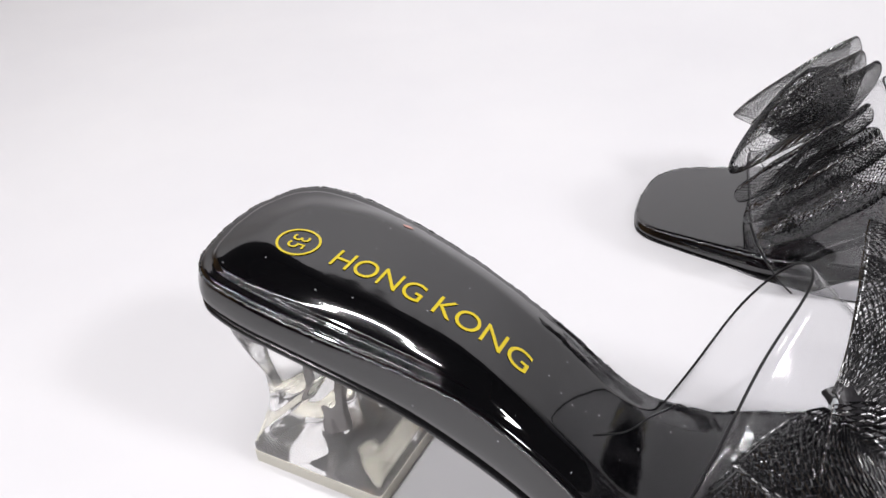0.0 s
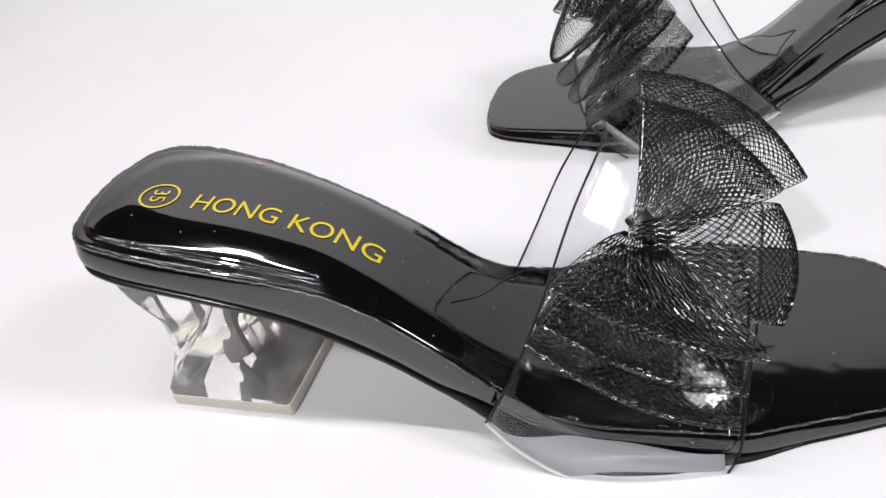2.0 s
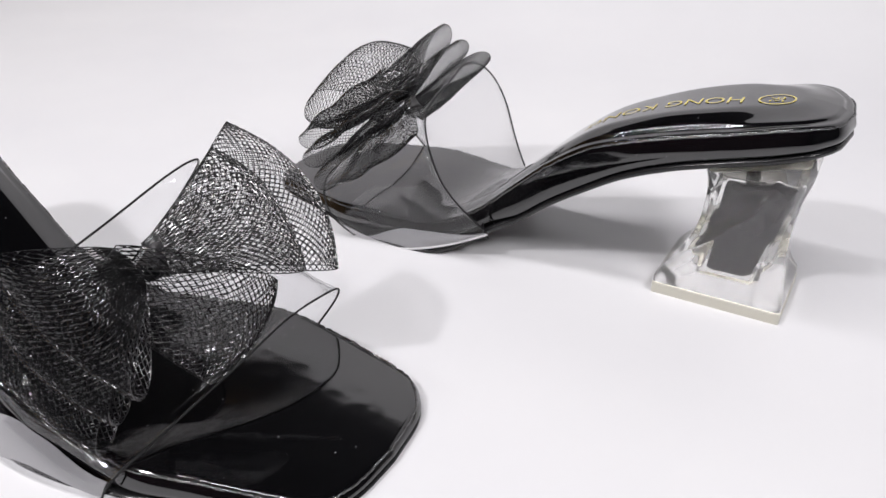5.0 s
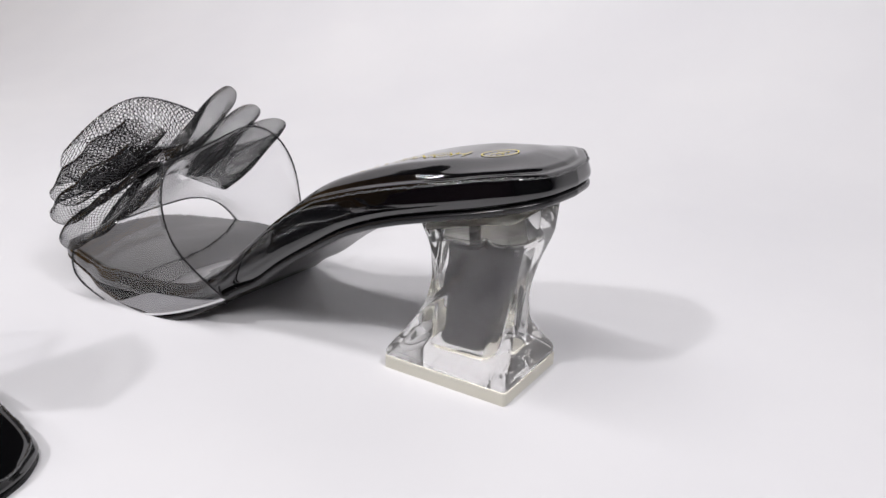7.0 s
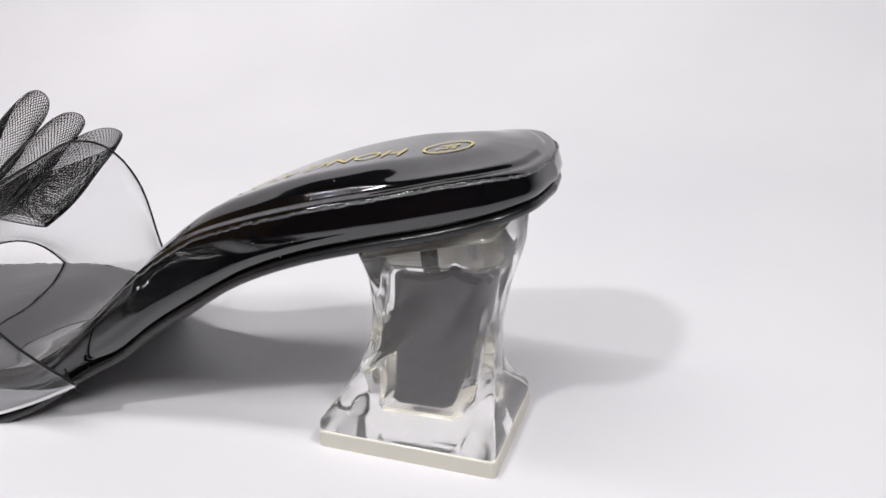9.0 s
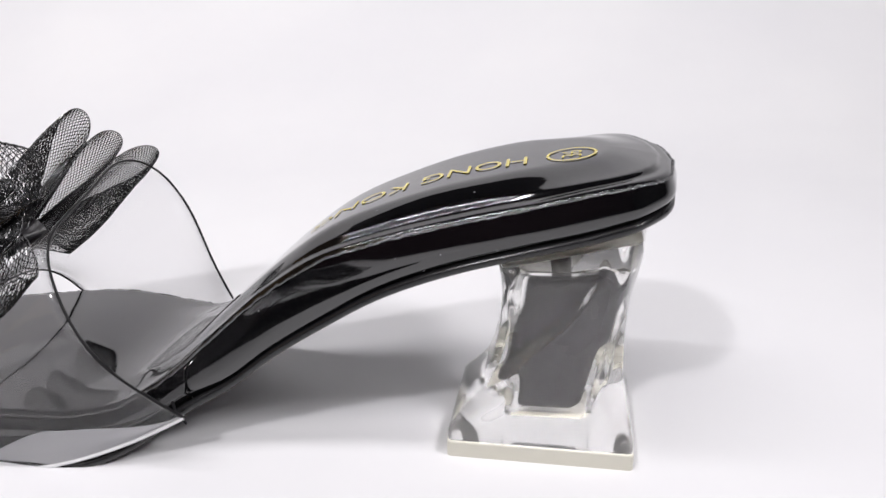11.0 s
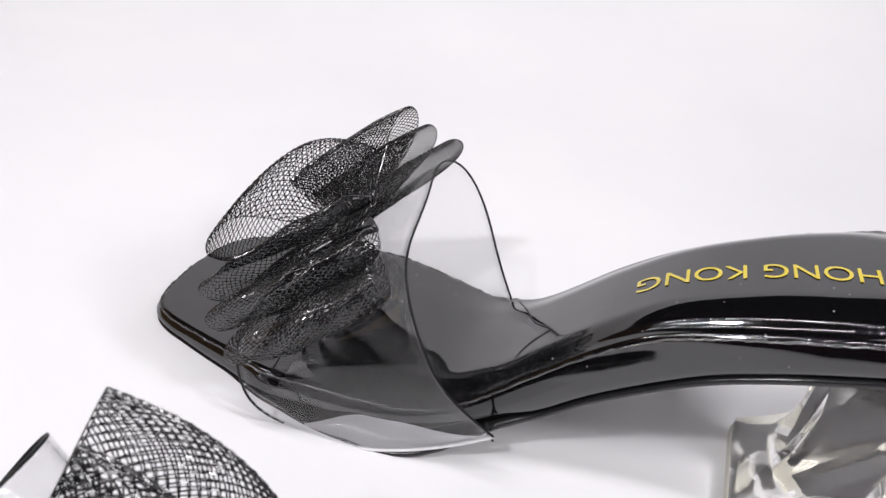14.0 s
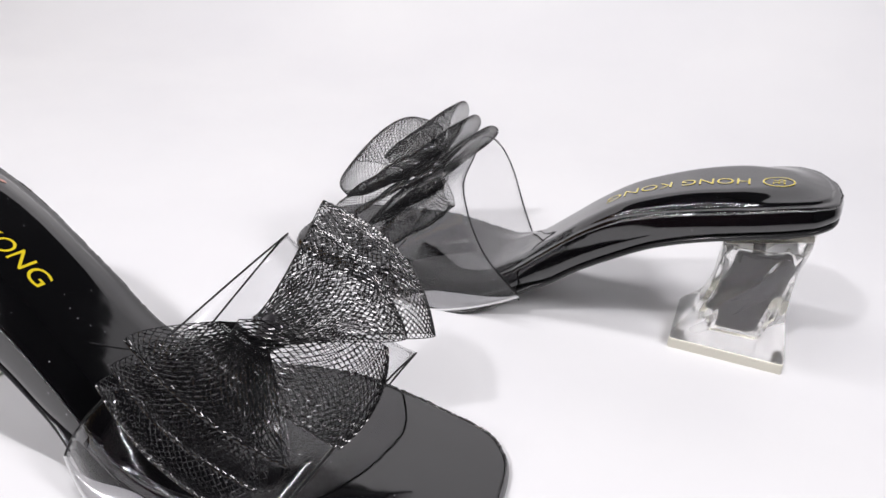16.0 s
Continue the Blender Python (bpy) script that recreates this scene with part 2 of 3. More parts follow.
def below(x):
    return smooth_at(X_Z, BELOW, x)


def footbed(parent, mirror):
    side = lambda f, add: (lambda x, k: below(x) + 0.28 + f * (smooth_at(X_S, SHOULDER, x) - below(x) - 0.28) + add)
    rings = [(0.0, side(0, 0)), (0.5, side(0, 0)), (0.95, side(-0.03, 0)), (0.975, side(0.02, 0)), (0.993, side(0.1, 0)), (1.002, side(0.22, 0)), (1.0, side(0.35, 0)), (0.987, side(0.55, 0)), (0.97, side(0.75, 0)), (0.957, side(0.88, 0)), (0.943, side(0.96, 0)), (0.93, side(0.995, 0))]
    rings += [(k, lambda x, k: top_z(x, k) + 0.02) for k in (0.912, 0.895, 0.88, 0.865, 0.85, 0.835, 0.82, 0.805, 0.79, 0.77, 0.74, 0.7, 0.66, 0.62, 0.58, 0.54, 0.5, 0.46, 0.42, 0.38, 0.34, 0.3, 0.26, 0.2, 0.1, 0.0)]
    return shell(rings, mirror, PATENT, "footbed", parent, "black patent padded footbed")


def outsole(parent, mirror):
    low = lambda add: (lambda x, k: below(x) + add)
    rings = [(0.0, low(0)), (0.6, low(0)), (0.955, low(0)), (0.99, low(0.05)), (1.0, low(0.12)), (0.994, low(0.2)), (0.95, low(0.24)), (0.6, low(0.24)), (0.0, low(0.24))]
    return shell(rings, mirror, SOLE, "outsole", parent, "thin black outsole", True)


def edge_seam(parent, mirror):
    """The rough, glued line where the patent cover turns over the rim."""
    rng = random.Random(4)
    line = []
    for i, (ox, oy) in enumerate(OUTLINE + OUTLINE[:1]):
        ax, ay = anchor(ox)
        for f in (0.0, 0.33, 0.66):
            if i == len(OUTLINE):
                continue
            nx, ny = OUTLINE[(i + 1) % len(OUTLINE)]
            px, py = ox + f * (nx - ox), oy + f * (ny - oy)
            k = 0.953 + rng.uniform(-0.006, 0.006)
            x, y = ax + k * (px - ax), ay + k * (py - ay)
            line.append((x, mirror * y, below(x) + 0.28 + 0.93 * (smooth_at(X_S, SHOULDER, x) - below(x) - 0.28) + rng.uniform(-0.022, 0.022)))
    line.append(line[0])
    v, f = tube_mesh([line], 0.03, 5)
    return link("edge_seam", v, f, SEAM, parent, "rough glossy glued edge seam")


def cut_ring(cx, cy, hx, hy, near_cut, far_cut, far, z, turn):
    """A rectangle with cut corners, with its own cut on the near and on the far side."""
    pts = []
    for sx, sy in ((1, 1), (-1, 1), (-1, -1), (1, -1)):
        cut = far_cut if sy == far else near_cut
        a, b = (sx * hx, sy * (hy - cut)), (sx * (hx - cut), sy * hy)
        pts += [a, b] if sx * sy > 0 else [b, a]
    c, s = math.cos(turn), math.sin(turn)
    return [(cx + c * x - s * y, cy + s * x + c * y, z(x) if callable(z) else z) for x, y in pts]


def block(name, rings, mat, parent, label=""):
    verts, faces, n = [], [], len(rings[0])
    for r in rings:
        verts += r
    for r in range(len(rings) - 1):
        for i in range(n):
            j = (i + 1) % n
            faces.append((r * n + i, r * n + j, (r + 1) * n + j, (r + 1) * n + i))
    faces.append(tuple(reversed(range(n))))
    faces.append(tuple(range((len(rings) - 1) * n, len(rings) * n)))
    ob = link(name, verts, faces, mat, parent, label, smooth=False)
    bev = ob.modifiers.new("worn_edges", "BEVEL")
    bev.width, bev.segments, bev.limit_method, bev.angle_limit = 0.0006, 2, "ANGLE", radians(20)
    return ob


HEEL_Z = [0.6, 0.78, 1.0, 1.5, 2.2, 3.0, 3.8, 4.5, 5.0]
HEEL_LONG = [2.06, 2.06, 1.98, 1.76, 1.5, 1.4, 1.42, 1.5, 1.56]
HEEL_WIDE = [1.6, 1.6, 1.56, 1.46, 1.34, 1.3, 1.34, 1.42, 1.46]
HEEL_NEAR = [0.08, 0.08, 0.14, 0.34, 0.5, 0.5, 0.34, 0.2, 0.16]
HEEL_FAR = [0.08, 0.08, 0.2, 0.6, 0.95, 1.0, 0.75, 0.4, 0.25]
HEEL_SHIFT = [0.0, 0.0, -0.03, -0.12, -0.24, -0.35, -0.45, -0.53, -0.55]
HEEL_TWIST = [0.0, 0.0, 0.5, 2.0, 4.0, 5.0, 3.0, 1.0, 0.0]


def heel_ring(cx, cy, turn, far, z, grow=1.0, roof=None):
    """One level of the waisted block: a rectangle with cut corners, rounded off, larger cuts on the far side."""
    at = lambda row: smooth_at(HEEL_Z, row, z)
    dx = at(HEEL_SHIFT)
    pts = np.array(cut_ring(cx + dx * math.cos(turn), cy + dx * math.sin(turn), at(HEEL_LONG) * grow, at(HEEL_WIDE) * grow, at(HEEL_NEAR), at(HEEL_FAR), far, z, turn + radians(at(HEEL_TWIST))))
    for _ in range(3):
        nxt = np.roll(pts, -1, axis=0)
        near = np.minimum(0.25, 0.1 / (np.linalg.norm(nxt - pts, axis=1)[:, None] + 1e-6))
        pts = np.stack([pts * (1 - near) + nxt * near, pts * near + nxt * (1 - near)], 1).reshape(-1, 3)
    loop = np.vstack([pts, pts[:1]])
    walked = np.r_[0, np.cumsum(np.linalg.norm(np.diff(loop, axis=0), axis=1))]
    even = np.linspace(0, walked[-1], 193)[:-1]
    pts = np.stack([np.interp(even, walked, loop[:, c]) for c in range(3)], 1)
    across = np.array((-math.sin(turn), math.cos(turn), 0.0)) * -far
    ahead = np.array((math.cos(turn), math.sin(turn), 0.0)) * -far
    lx = (pts - (cx, cy, 0.0)) @ ahead
    ly = ((pts - (cx, cy, 0.0)) @ across) / at(HEEL_WIDE)
    inside = ramp(0.85, 1.5, z) * (1 - ramp(4.3, 5.0, z))
    off = lx - (3.1 - z)
    ridge = np.where(off > 0, np.clip(1 - off / 0.16, 0, 1) - 0.6 * np.clip(off / 0.8, 0, 1), np.clip(1 + off / 1.1, 0, 1))
    ridge *= np.clip((lx + 1.75) / 0.6, 0, 1) * np.clip((1.6 - lx) / 0.5, 0, 1)
    corner = np.clip((-lx - 0.5) / 0.9, 0, 1) * np.clip((ly - 0.1) / 0.7, 0, 1)
    pts = pts + across * (0.3 * inside * ridge * np.clip((ly - 0.55) / 0.3, 0, 1))[:, None] + ahead * (0.3 * ramp(2.4, 4.4, z) * corner)[:, None]
    if roof:
        local = (pts[:, 0] - cx) * math.cos(turn) + (pts[:, 1] - cy) * math.sin(turn)
        pts[:, 2] = [roof(x) for x in local]
    return [tuple(p) for p in pts]


def clear_heel(parent, cx, cy, turn, far, reflection_size):
    """far: the side (+1 or -1 across) on which the block is cut back to a prism."""
    roof = lambda x: 5.2 - 0.24 * x
    step = lambda hx, hy, near_cut, far_cut, z, dx=0.0, twist=0.0: cut_ring(cx + dx * math.cos(turn), cy + dx * math.sin(turn), hx, hy, near_cut, far_cut, far, z, turn + radians(twist))
    levels = [0.6, 0.64, 0.78, 0.86, 1.0] + [1.1 + 0.09 * i for i in range(41)]
    rings = [heel_ring(cx, cy, turn, far, 0.6, 0.97)] + [heel_ring(cx, cy, turn, far, z + (0.02 if z == 0.6 else 0.0)) for z in levels]
    rings += [heel_ring(cx, cy, turn, far, 5.0, 1.0, roof)]
    verts, faces, n = [p for r in rings for p in r], [], len(rings[0])
    for r in range(len(rings) - 1):
        faces += [(r * n + i, r * n + (i + 1) % n, (r + 1) * n + (i + 1) % n, (r + 1) * n + i) for i in range(n)]
    faces += [tuple(reversed(range(n))), tuple(range((len(rings) - 1) * n, len(rings) * n))]
    body = link("heel", verts, faces, ACRYLIC, parent, "clear waisted acrylic block heel")
    body.visible_shadow = False
    for face in body.data.polygons:
        face.use_smooth = len(face.vertices) == 4
    # Opaque solid added where the hollow mirrors dark surroundings; no real part.
    c = reflection_size
    block("heel_reflection", [step(0.72 * c, 0.5 * c, 0.2 * c, 0.2 * c, 1.05, -0.1), step(0.78 * c, 0.55 * c, 0.15 * c, 0.15 * c, 1.2, -0.1), step(0.95 * c, 0.6 * c, 0.15 * c, 0.15 * c, 4.3, -0.5, 6), step(0.9 * c, 0.55 * c, 0.2 * c, 0.2 * c, 4.5, -0.5, 6)], REFLECTION_DARK if c > 0.5 else SCREW_AND_REFLECTION, body, "dark solid standing in for the reflection inside the heel")
    block("heel_tip", [step(2.04, 1.58, 0.06, 0.06, 0.0), step(2.07, 1.61, 0.06, 0.06, 0.05), step(2.07, 1.61, 0.06, 0.06, 0.585)], RUBBER, body, "yellowed translucent rubber heel tip")
    block("heel_seat", [step(1.4, 1.33, 0.12, 0.2, lambda x: roof(x) - 0.12, -0.55), step(1.4, 1.33, 0.12, 0.2, lambda x: roof(x) - 0.05, -0.55)], SEAT, body, "yellowish glued seat on top of the heel")
    screw_at = (cx - 0.35 * math.cos(turn), cy - 0.35 * math.sin(turn))
    v, f = tube_mesh([[(screw_at[0], screw_at[1], z) for z in (4.45, 4.6, 4.8, 5.05)]], 0.22, 12)
    link("heel_screw", v, f, SCREW_AND_REFLECTION, body, "grey fixing screw in the clear heel")
    if c > 0.9:
        hollow = block("heel_hollow", [step(0.98, 0.72, 0.2, 0.2, 0.92, -0.1), step(1.05, 0.78, 0.2, 0.2, 1.1, -0.1), step(1.2, 0.82, 0.2, 0.2, 4.45, -0.5, 6), step(1.1, 0.76, 0.2, 0.2, 4.62, -0.5, 6)], BORE, body, "clear hollow round the solid painted as its reflection")
        hollow.data.flip_normals()
        hollow.visible_shadow = False
    return body


def along(points, n):
    """A smooth curve through the points, at n even steps of their chord length."""
    p = np.array(points, float)
    d = np.r_[0, np.cumsum(np.linalg.norm(np.diff(p, axis=0), axis=1))]
    ts = np.linspace(0, d[-1], n)
    return np.array([[smooth_at(d, p[:, c], t) for c in range(3)] for t in ts])


def tube_mesh(lines, radius, sides=4):
    verts, faces = [], []
    for line in lines:
        line = np.asarray(line, float)
        tang = np.gradient(line, axis=0)
        tang /= np.linalg.norm(tang, axis=1)[:, None] + 1e-9
        up = np.array([0.31, 0.22, 0.92])
        base = len(verts)
        for p, t in zip(line, tang):
            a = np.cross(t, up)
            a /= np.linalg.norm(a) + 1e-9
            b = np.cross(t, a)
            for q in range(sides):
                w = 2 * math.pi * q / sides
                verts.append(tuple(p + radius * (math.cos(w) * a + math.sin(w) * b)))
        for i in range(len(line) - 1):
            for q in range(sides):
                r = (q + 1) % sides
                faces.append((base + i * sides + q, base + i * sides + r, base + (i + 1) * sides + r, base + (i + 1) * sides + q))
    return verts, faces


BACK_A = [(10.75, -3.6, 1.3), (11.41, -3.75, 2.50), (12.26, -2.39, 3.72), (13.25, 0.45, 4.99), (14.20, 2.51, 6.04), (13.83, 3.42, 5.73), (12.90, 3.35, 4.55), (11.81, 2.27, 2.81), (11.2, 1.75, 1.85)]
FRONT_A = [(16.38, -4.25, 0.10), (16.68, -4.26, 0.74), (16.95, -3.04, 1.1), (17.62, -0.40, 1.95), (18.03, 2.00, 2.52), (18.25, 3.40, 2.48), (17.83, 4.0, 1.71), (17.34, 3.9, 0.93), (17.07, 3.50, 0.45)]
BACK_B = [(10.50, -3.55, 1.30), (11.91, -4.40, 3.20), (13.34, -3.25, 5.17), (13.91, -0.36, 5.61), (14.36, 1.57, 5.85), (13.97, 2.38, 5.54), (13.24, 2.65, 4.36), (12.20, 1.91, 2.59), (11.68, 1.75, 1.73)]
FRONT_B = [(15.80, -4.35, 0.08), (16.52, -5.1, 1.24), (17.34, -4.32, 2.06), (17.88, -1.42, 2.26), (18.20, 1.14, 2.26), (18.22, 2.53, 1.99), (17.89, 3.34, 1.19), (17.52, 3.48, 0.56), (17.35, 3.48, 0.46)]


def vamp(parent, mirror, back, front):
    foot_y, foot_z = (-4.5, 0.04) if mirror > 0 else (-4.3, 0.27)
    a, b = along(back, 49), along(front, 49)
    for line in (a, b):
        for _ in range(8):
            line[1:-1] = 0.5 * line[1:-1] + 0.25 * (line[:-2] + line[2:])
    flip = np.array([1, mirror, 1])
    verts, faces, steps = [], [], 17
    for i in range(49):
        s = i / 48
        mid = 0.5 * (a[i] + b[i])
        low = 1 - ramp(0.06, 0.24, s)
        wall = min(s, 0.13)
        mid = mid * (1 - low) + np.array((13.3 + 3 * wall, foot_y + 0.8 * wall, foot_z + 11.5 * wall)) * low
        low = 1 - ramp(-0.1, 0.3, 1 - s)
        mid = mid * (1 - low) + np.array((14.2, 3.6, 0.2 + 3 * (1 - s))) * low
        for j in range(steps):
            t = j / (steps - 1)
            p = (2 * (t - 0.5) * (t - 1)) * a[i] + 4 * t * (1 - t) * mid + 2 * t * (t - 0.5) * b[i]
            verts.append(tuple(p * flip))
    for i in range(48):
        for j in range(steps - 1):
            q = i * steps + j
            faces.append((q, q + 1, q + steps + 1, q + steps))
    ob = link("vamp_strap", verts, faces, CLEAR, parent, "clear vinyl strap arched over the footbed")
    thick = ob.modifiers.new("thickness", "SOLIDIFY")
    thick.thickness, thick.offset = 0.0005, 0.0
    # Strip behind the vinyl's foot; its grey stands for the floor's reflection.
    rows = []
    for j in range(steps):
        x, y, z = (np.array(verts[j]) * flip).tolist()
        inner = np.array((x, right_edge(x) + 0.02, below(x) + 0.28 + 0.55 * (smooth_at(X_S, SHOULDER, x) - below(x) - 0.28)))
        outer = np.array((x, y + 0.05, z + 0.02))
        inner = outer + (inner - outer) * (0.05 + 0.95 * ramp(0.0, 0.45, j / (steps - 1)) * (1 - (0.3 if mirror > 0 else 0.95) * ramp(0.6, 1.0, j / (steps - 1))))
        for g in (0.0, 0.25, 0.5, 0.75, 1.0):
            p = inner * (1 - g) + outer * g + np.array((0, -0.35, 0.2)) * 0.5 * g * (1 - g)
            rows.append(tuple(p * flip))
    quads = [(5 * j + g, 5 * j + g + 1, 5 * j + g + 6, 5 * j + g + 5) for j in range(steps - 1) for g in range(4)]
    link("strap_foot", rows, quads, FLOOR_SHEEN, ob, "turned-in vinyl foot, greyed for the floor's reflection")
    v, f = tube_mesh([[np.array(verts[j]) for j in range(steps)]], 0.045, 8)
    link("strap_hem", v, f, HEM, ob, "whitish lower hem of the vinyl")
    for line in (a, b):
        v, f = tube_mesh([line * flip], 0.033, 6)
        link("strap_edge", v, f, EDGE, ob, "dark cut edge of the vinyl")
    foot = np.array(back[0])
    v, f = tube_mesh([[(foot + np.array(d)) * flip for d in ((0.0, 0.06, -0.2), (0.16, 0.0, 0.05), (0.22, 0.0, 0.4))]], 0.03, 6)
    link("strap_seam", v, f, EDGE, ob, "dark glue line at the strap's foot")
    return ob


def net_loop(name, parent, root, left, right, bulge, pleats=1.5, pleat=0.1, phase=0.0, taper=0.1, droop=0.06, thread=0.016, flare=1.0, mesh=0.1, close=0.15):
    """A fan-shaped loop of open net: a ribbon pinched at the root that runs out to the fold between left and right, and back. bulge: half its thickness, as a vector."""
    root, left, right, bulge = (np.array(v, float) for v in (root, left, right, bulge))
    unit = bulge / (np.linalg.norm(bulge) + 1e-9)
    tip = root + (0.5 * (left + right) - root) / (1 - droop)
    wide = 0.5 * (right - left)
    nu, nv = 2 * round(np.linalg.norm(tip - root) / mesh), 2 * round(np.linalg.norm(wide) * max(1.0, taper) / mesh)
    grid = np.zeros((nu + 1, nv + 1, 3))
    for i in range(nu + 1):
        s = i / nu
        f = math.sin(math.pi * s) ** 0.8
        for j in range(nv + 1):
            v = 2 * j / nv - 1
            w = taper + (1 - taper) * f**flare
            p = root + (tip - root) * f * (1 - droop * v * v) + wide * v * w
            p = p + bulge * math.sin(2 * math.pi * s) * (0.45 + 0.6 * f) * (1 - close * v * v)
            p = p + unit * f * (pleat * math.cos(math.pi * pleats * v + phase) + 0.5 * pleat * noise.noise((3 * v + phase, 4 * s, phase)))
            grid[i, j] = p
    along_u, along_v = np.gradient(grid, axis=0), np.gradient(grid, axis=1)
    out = np.cross(along_u, along_v)
    out /= np.linalg.norm(out, axis=2)[:, :, None] + 1e-9
    over = grid + 0.9 * thread * out
    under = grid - 0.9 * thread * out
    segs = []
    for i in range(nu):
        up, dn = (over, under) if i % 2 else (under, over)
        for j in range(nv + 1):
            if (i + j) % 2 == 0:
                if j < nv:
                    segs.append((up[i, j], dn[i + 1, j + 1], out[i, j]))
                if j > 0:
                    segs.append((dn[i, j], up[i + 1, j - 1], out[i, j]))
    segs += [(grid[i, j], grid[i, j + 1], out[i, j]) for i in (0, nu) for j in range(nv)]
    for j in (0, nv):
        segs += [(grid[i, j], grid[i + 1, j], out[i, j]) for i in range(nu)]
    p, q, up = (np.array([seg[c] for seg in segs]) for c in range(3))
    t = q - p
    t /= np.linalg.norm(t, axis=1)[:, None] + 1e-9
    a = np.cross(t, up + 0.01)
    a /= np.linalg.norm(a, axis=1)[:, None] + 1e-9
    b = np.cross(t, a)
    twist = np.random.RandomState(int(100 * phase) + nu).normal(0, 0.08, len(segs))[:, None]
    rings = [np.cos(w + twist) * a + np.sin(w + twist) * b for w in (0.524, 2.618, 4.712)]
    verts = np.concatenate([p + thread * r for r in rings] + [q + thread * r for r in rings])
    n, k = len(segs), np.arange(len(segs))
    faces = np.concatenate([np.stack([k + c * n, k + ((c + 1) % 3) * n, k + (3 + (c + 1) % 3) * n, k + (3 + c) * n], 1) for c in range(3)])
    me = bpy.data.meshes.new(name)
    me.from_pydata((verts * CM).tolist(), [], faces.tolist())
    me.materials.append(NET)
    ob = new(name, me)
    ob.parent = parent
    return ob


def knot(parent, at, axis, label="gathered black satin band round the bow"):
    at, axis = np.array(at, float), np.array(axis, float)
    axis /= np.linalg.norm(axis)
    side = np.cross(axis, (0, 0, 1))
    side /= np.linalg.norm(side)
    up = np.cross(side, axis)
    verts, faces = [], []
    for i in range(9):
        h = (i / 8 - 0.5) * 1.0
        for j in range(20):
            w = 2 * math.pi * j / 20
            r = 0.36 + 0.03 * math.cos(4 * w + i) - 0.08 * (1 - (2 * h) ** 2)
            verts.append(tuple(at + axis * h + r * (1.15 * math.cos(w) * side + 0.75 * math.sin(w) * up)))
    for i in range(8):
        for j in range(20):
            k = (j + 1) % 20
            faces.append((i * 20 + j, i * 20 + k, i * 20 + 20 + k, i * 20 + 20 + j))
    return link("bow", verts, faces, SATIN, parent, label)


def print_on(name, text, parent, x, y, turn, length, height, mirror, rise=0.04):
    """Gold lettering that lies on the footbed: its lower left end at (x, y), running along turn."""
    cu = bpy.data.curves.new(name, "FONT")
    cu.body, cu.size, cu.resolution_u = text, 1.0, 5
    ob = new(name, cu)
    bpy.context.view_layer.update()
    me = bpy.data.meshes.new_from_object(ob.evaluated_get(bpy.context.evaluated_depsgraph_get()))
    bpy.data.objects.remove(ob)
    low = [min(v.co[i] for v in me.vertices) for i in (0, 1)]
    high = [max(v.co[i] for v in me.vertices) for i in (0, 1)]
    fx, fy = length / (high[0] - low[0]), height / (high[1] - low[1])
    c, s = math.cos(turn), math.sin(turn)
    for v in me.vertices:
        tx, ty = (v.co.x - low[0]) * fx, (v.co.y - low[1]) * fy
        px, py = x + c * tx - s * ty, y + s * tx + c * ty
        v.co = (px * CM, py * CM, (top_at(px, mirror * py) + rise) * CM)
    me.materials.clear()
    me.materials.append(GOLD)
    out = new(name, me)
    out.parent = parent
    return out


def ring_on(name, parent, x, y, rx, ry, turn, mirror):
    pts, faces, n = [], [], 48
    c, s = math.cos(turn), math.sin(turn)
    for f in (0.88, 1.0):
        for i in range(n):
            w = 2 * math.pi * i / n
            ex, ey = f * rx * math.cos(w), f * ry * math.sin(w)
            px, py = x + c * ex - s * ey, y + s * ex + c * ey
            pts.append((px, py, top_at(px, mirror * py) + 0.04))
    for i in range(n):
        faces.append((i, (i + 1) % n, n + (i + 1) % n, n + i))
    return link(name, pts, faces, GOLD, parent, "gold printed ring")


def sandal(x, y, turn, mirror, label, size_mark, text, heel_at, heel_turn, back, front, bow_at, bow_axis, loops, reflection_size, thread, mesh):
    root = tagged(new("sandal"), label, "sandal", "pair of sandals")
    root.empty_display_size = 0.02
    root.matrix_world = pose(x * CM, y * CM, 0, 0, 0, turn)
    bpy.context.view_layer.update()
    footbed(root, mirror)
    outsole(root, mirror)
    edge_seam(root, mirror)
    vamp(root, mirror, back, front)
    (tx, ty, turn_text, long), (rx, ry) = text
    print_on("lettering", "HONG KONG", root, tx, ty, radians(turn_text), long, 0.64, mirror)
    ring = ring_on("size_ring", root, rx, ry, 0.55, 0.55, 0.0, mirror)
    print_on("size_number", size_mark, ring, rx - 0.22, ry + 0.26, radians(-90), 0.52, 0.44, mirror)
    inv = root.matrix_world.inverted()
    local = lambda p: np.array(inv @ (Vector(p) * CM)) / CM
    spin = lambda p: np.array(inv.to_3x3() @ Vector(p))
    hx, hy, _ = local((*heel_at, 0))
    clear_heel(root, hx, hy, heel_turn, mirror, reflection_size)
    band = knot(root, local(bow_at), spin(bow_axis))
    for left, right, bulge, more in loops:
        net_loop("bow_loop", band, local(more.pop("root", bow_at)), local(left), local(right), spin(bulge), thread=thread, mesh=mesh, **more)
    return root


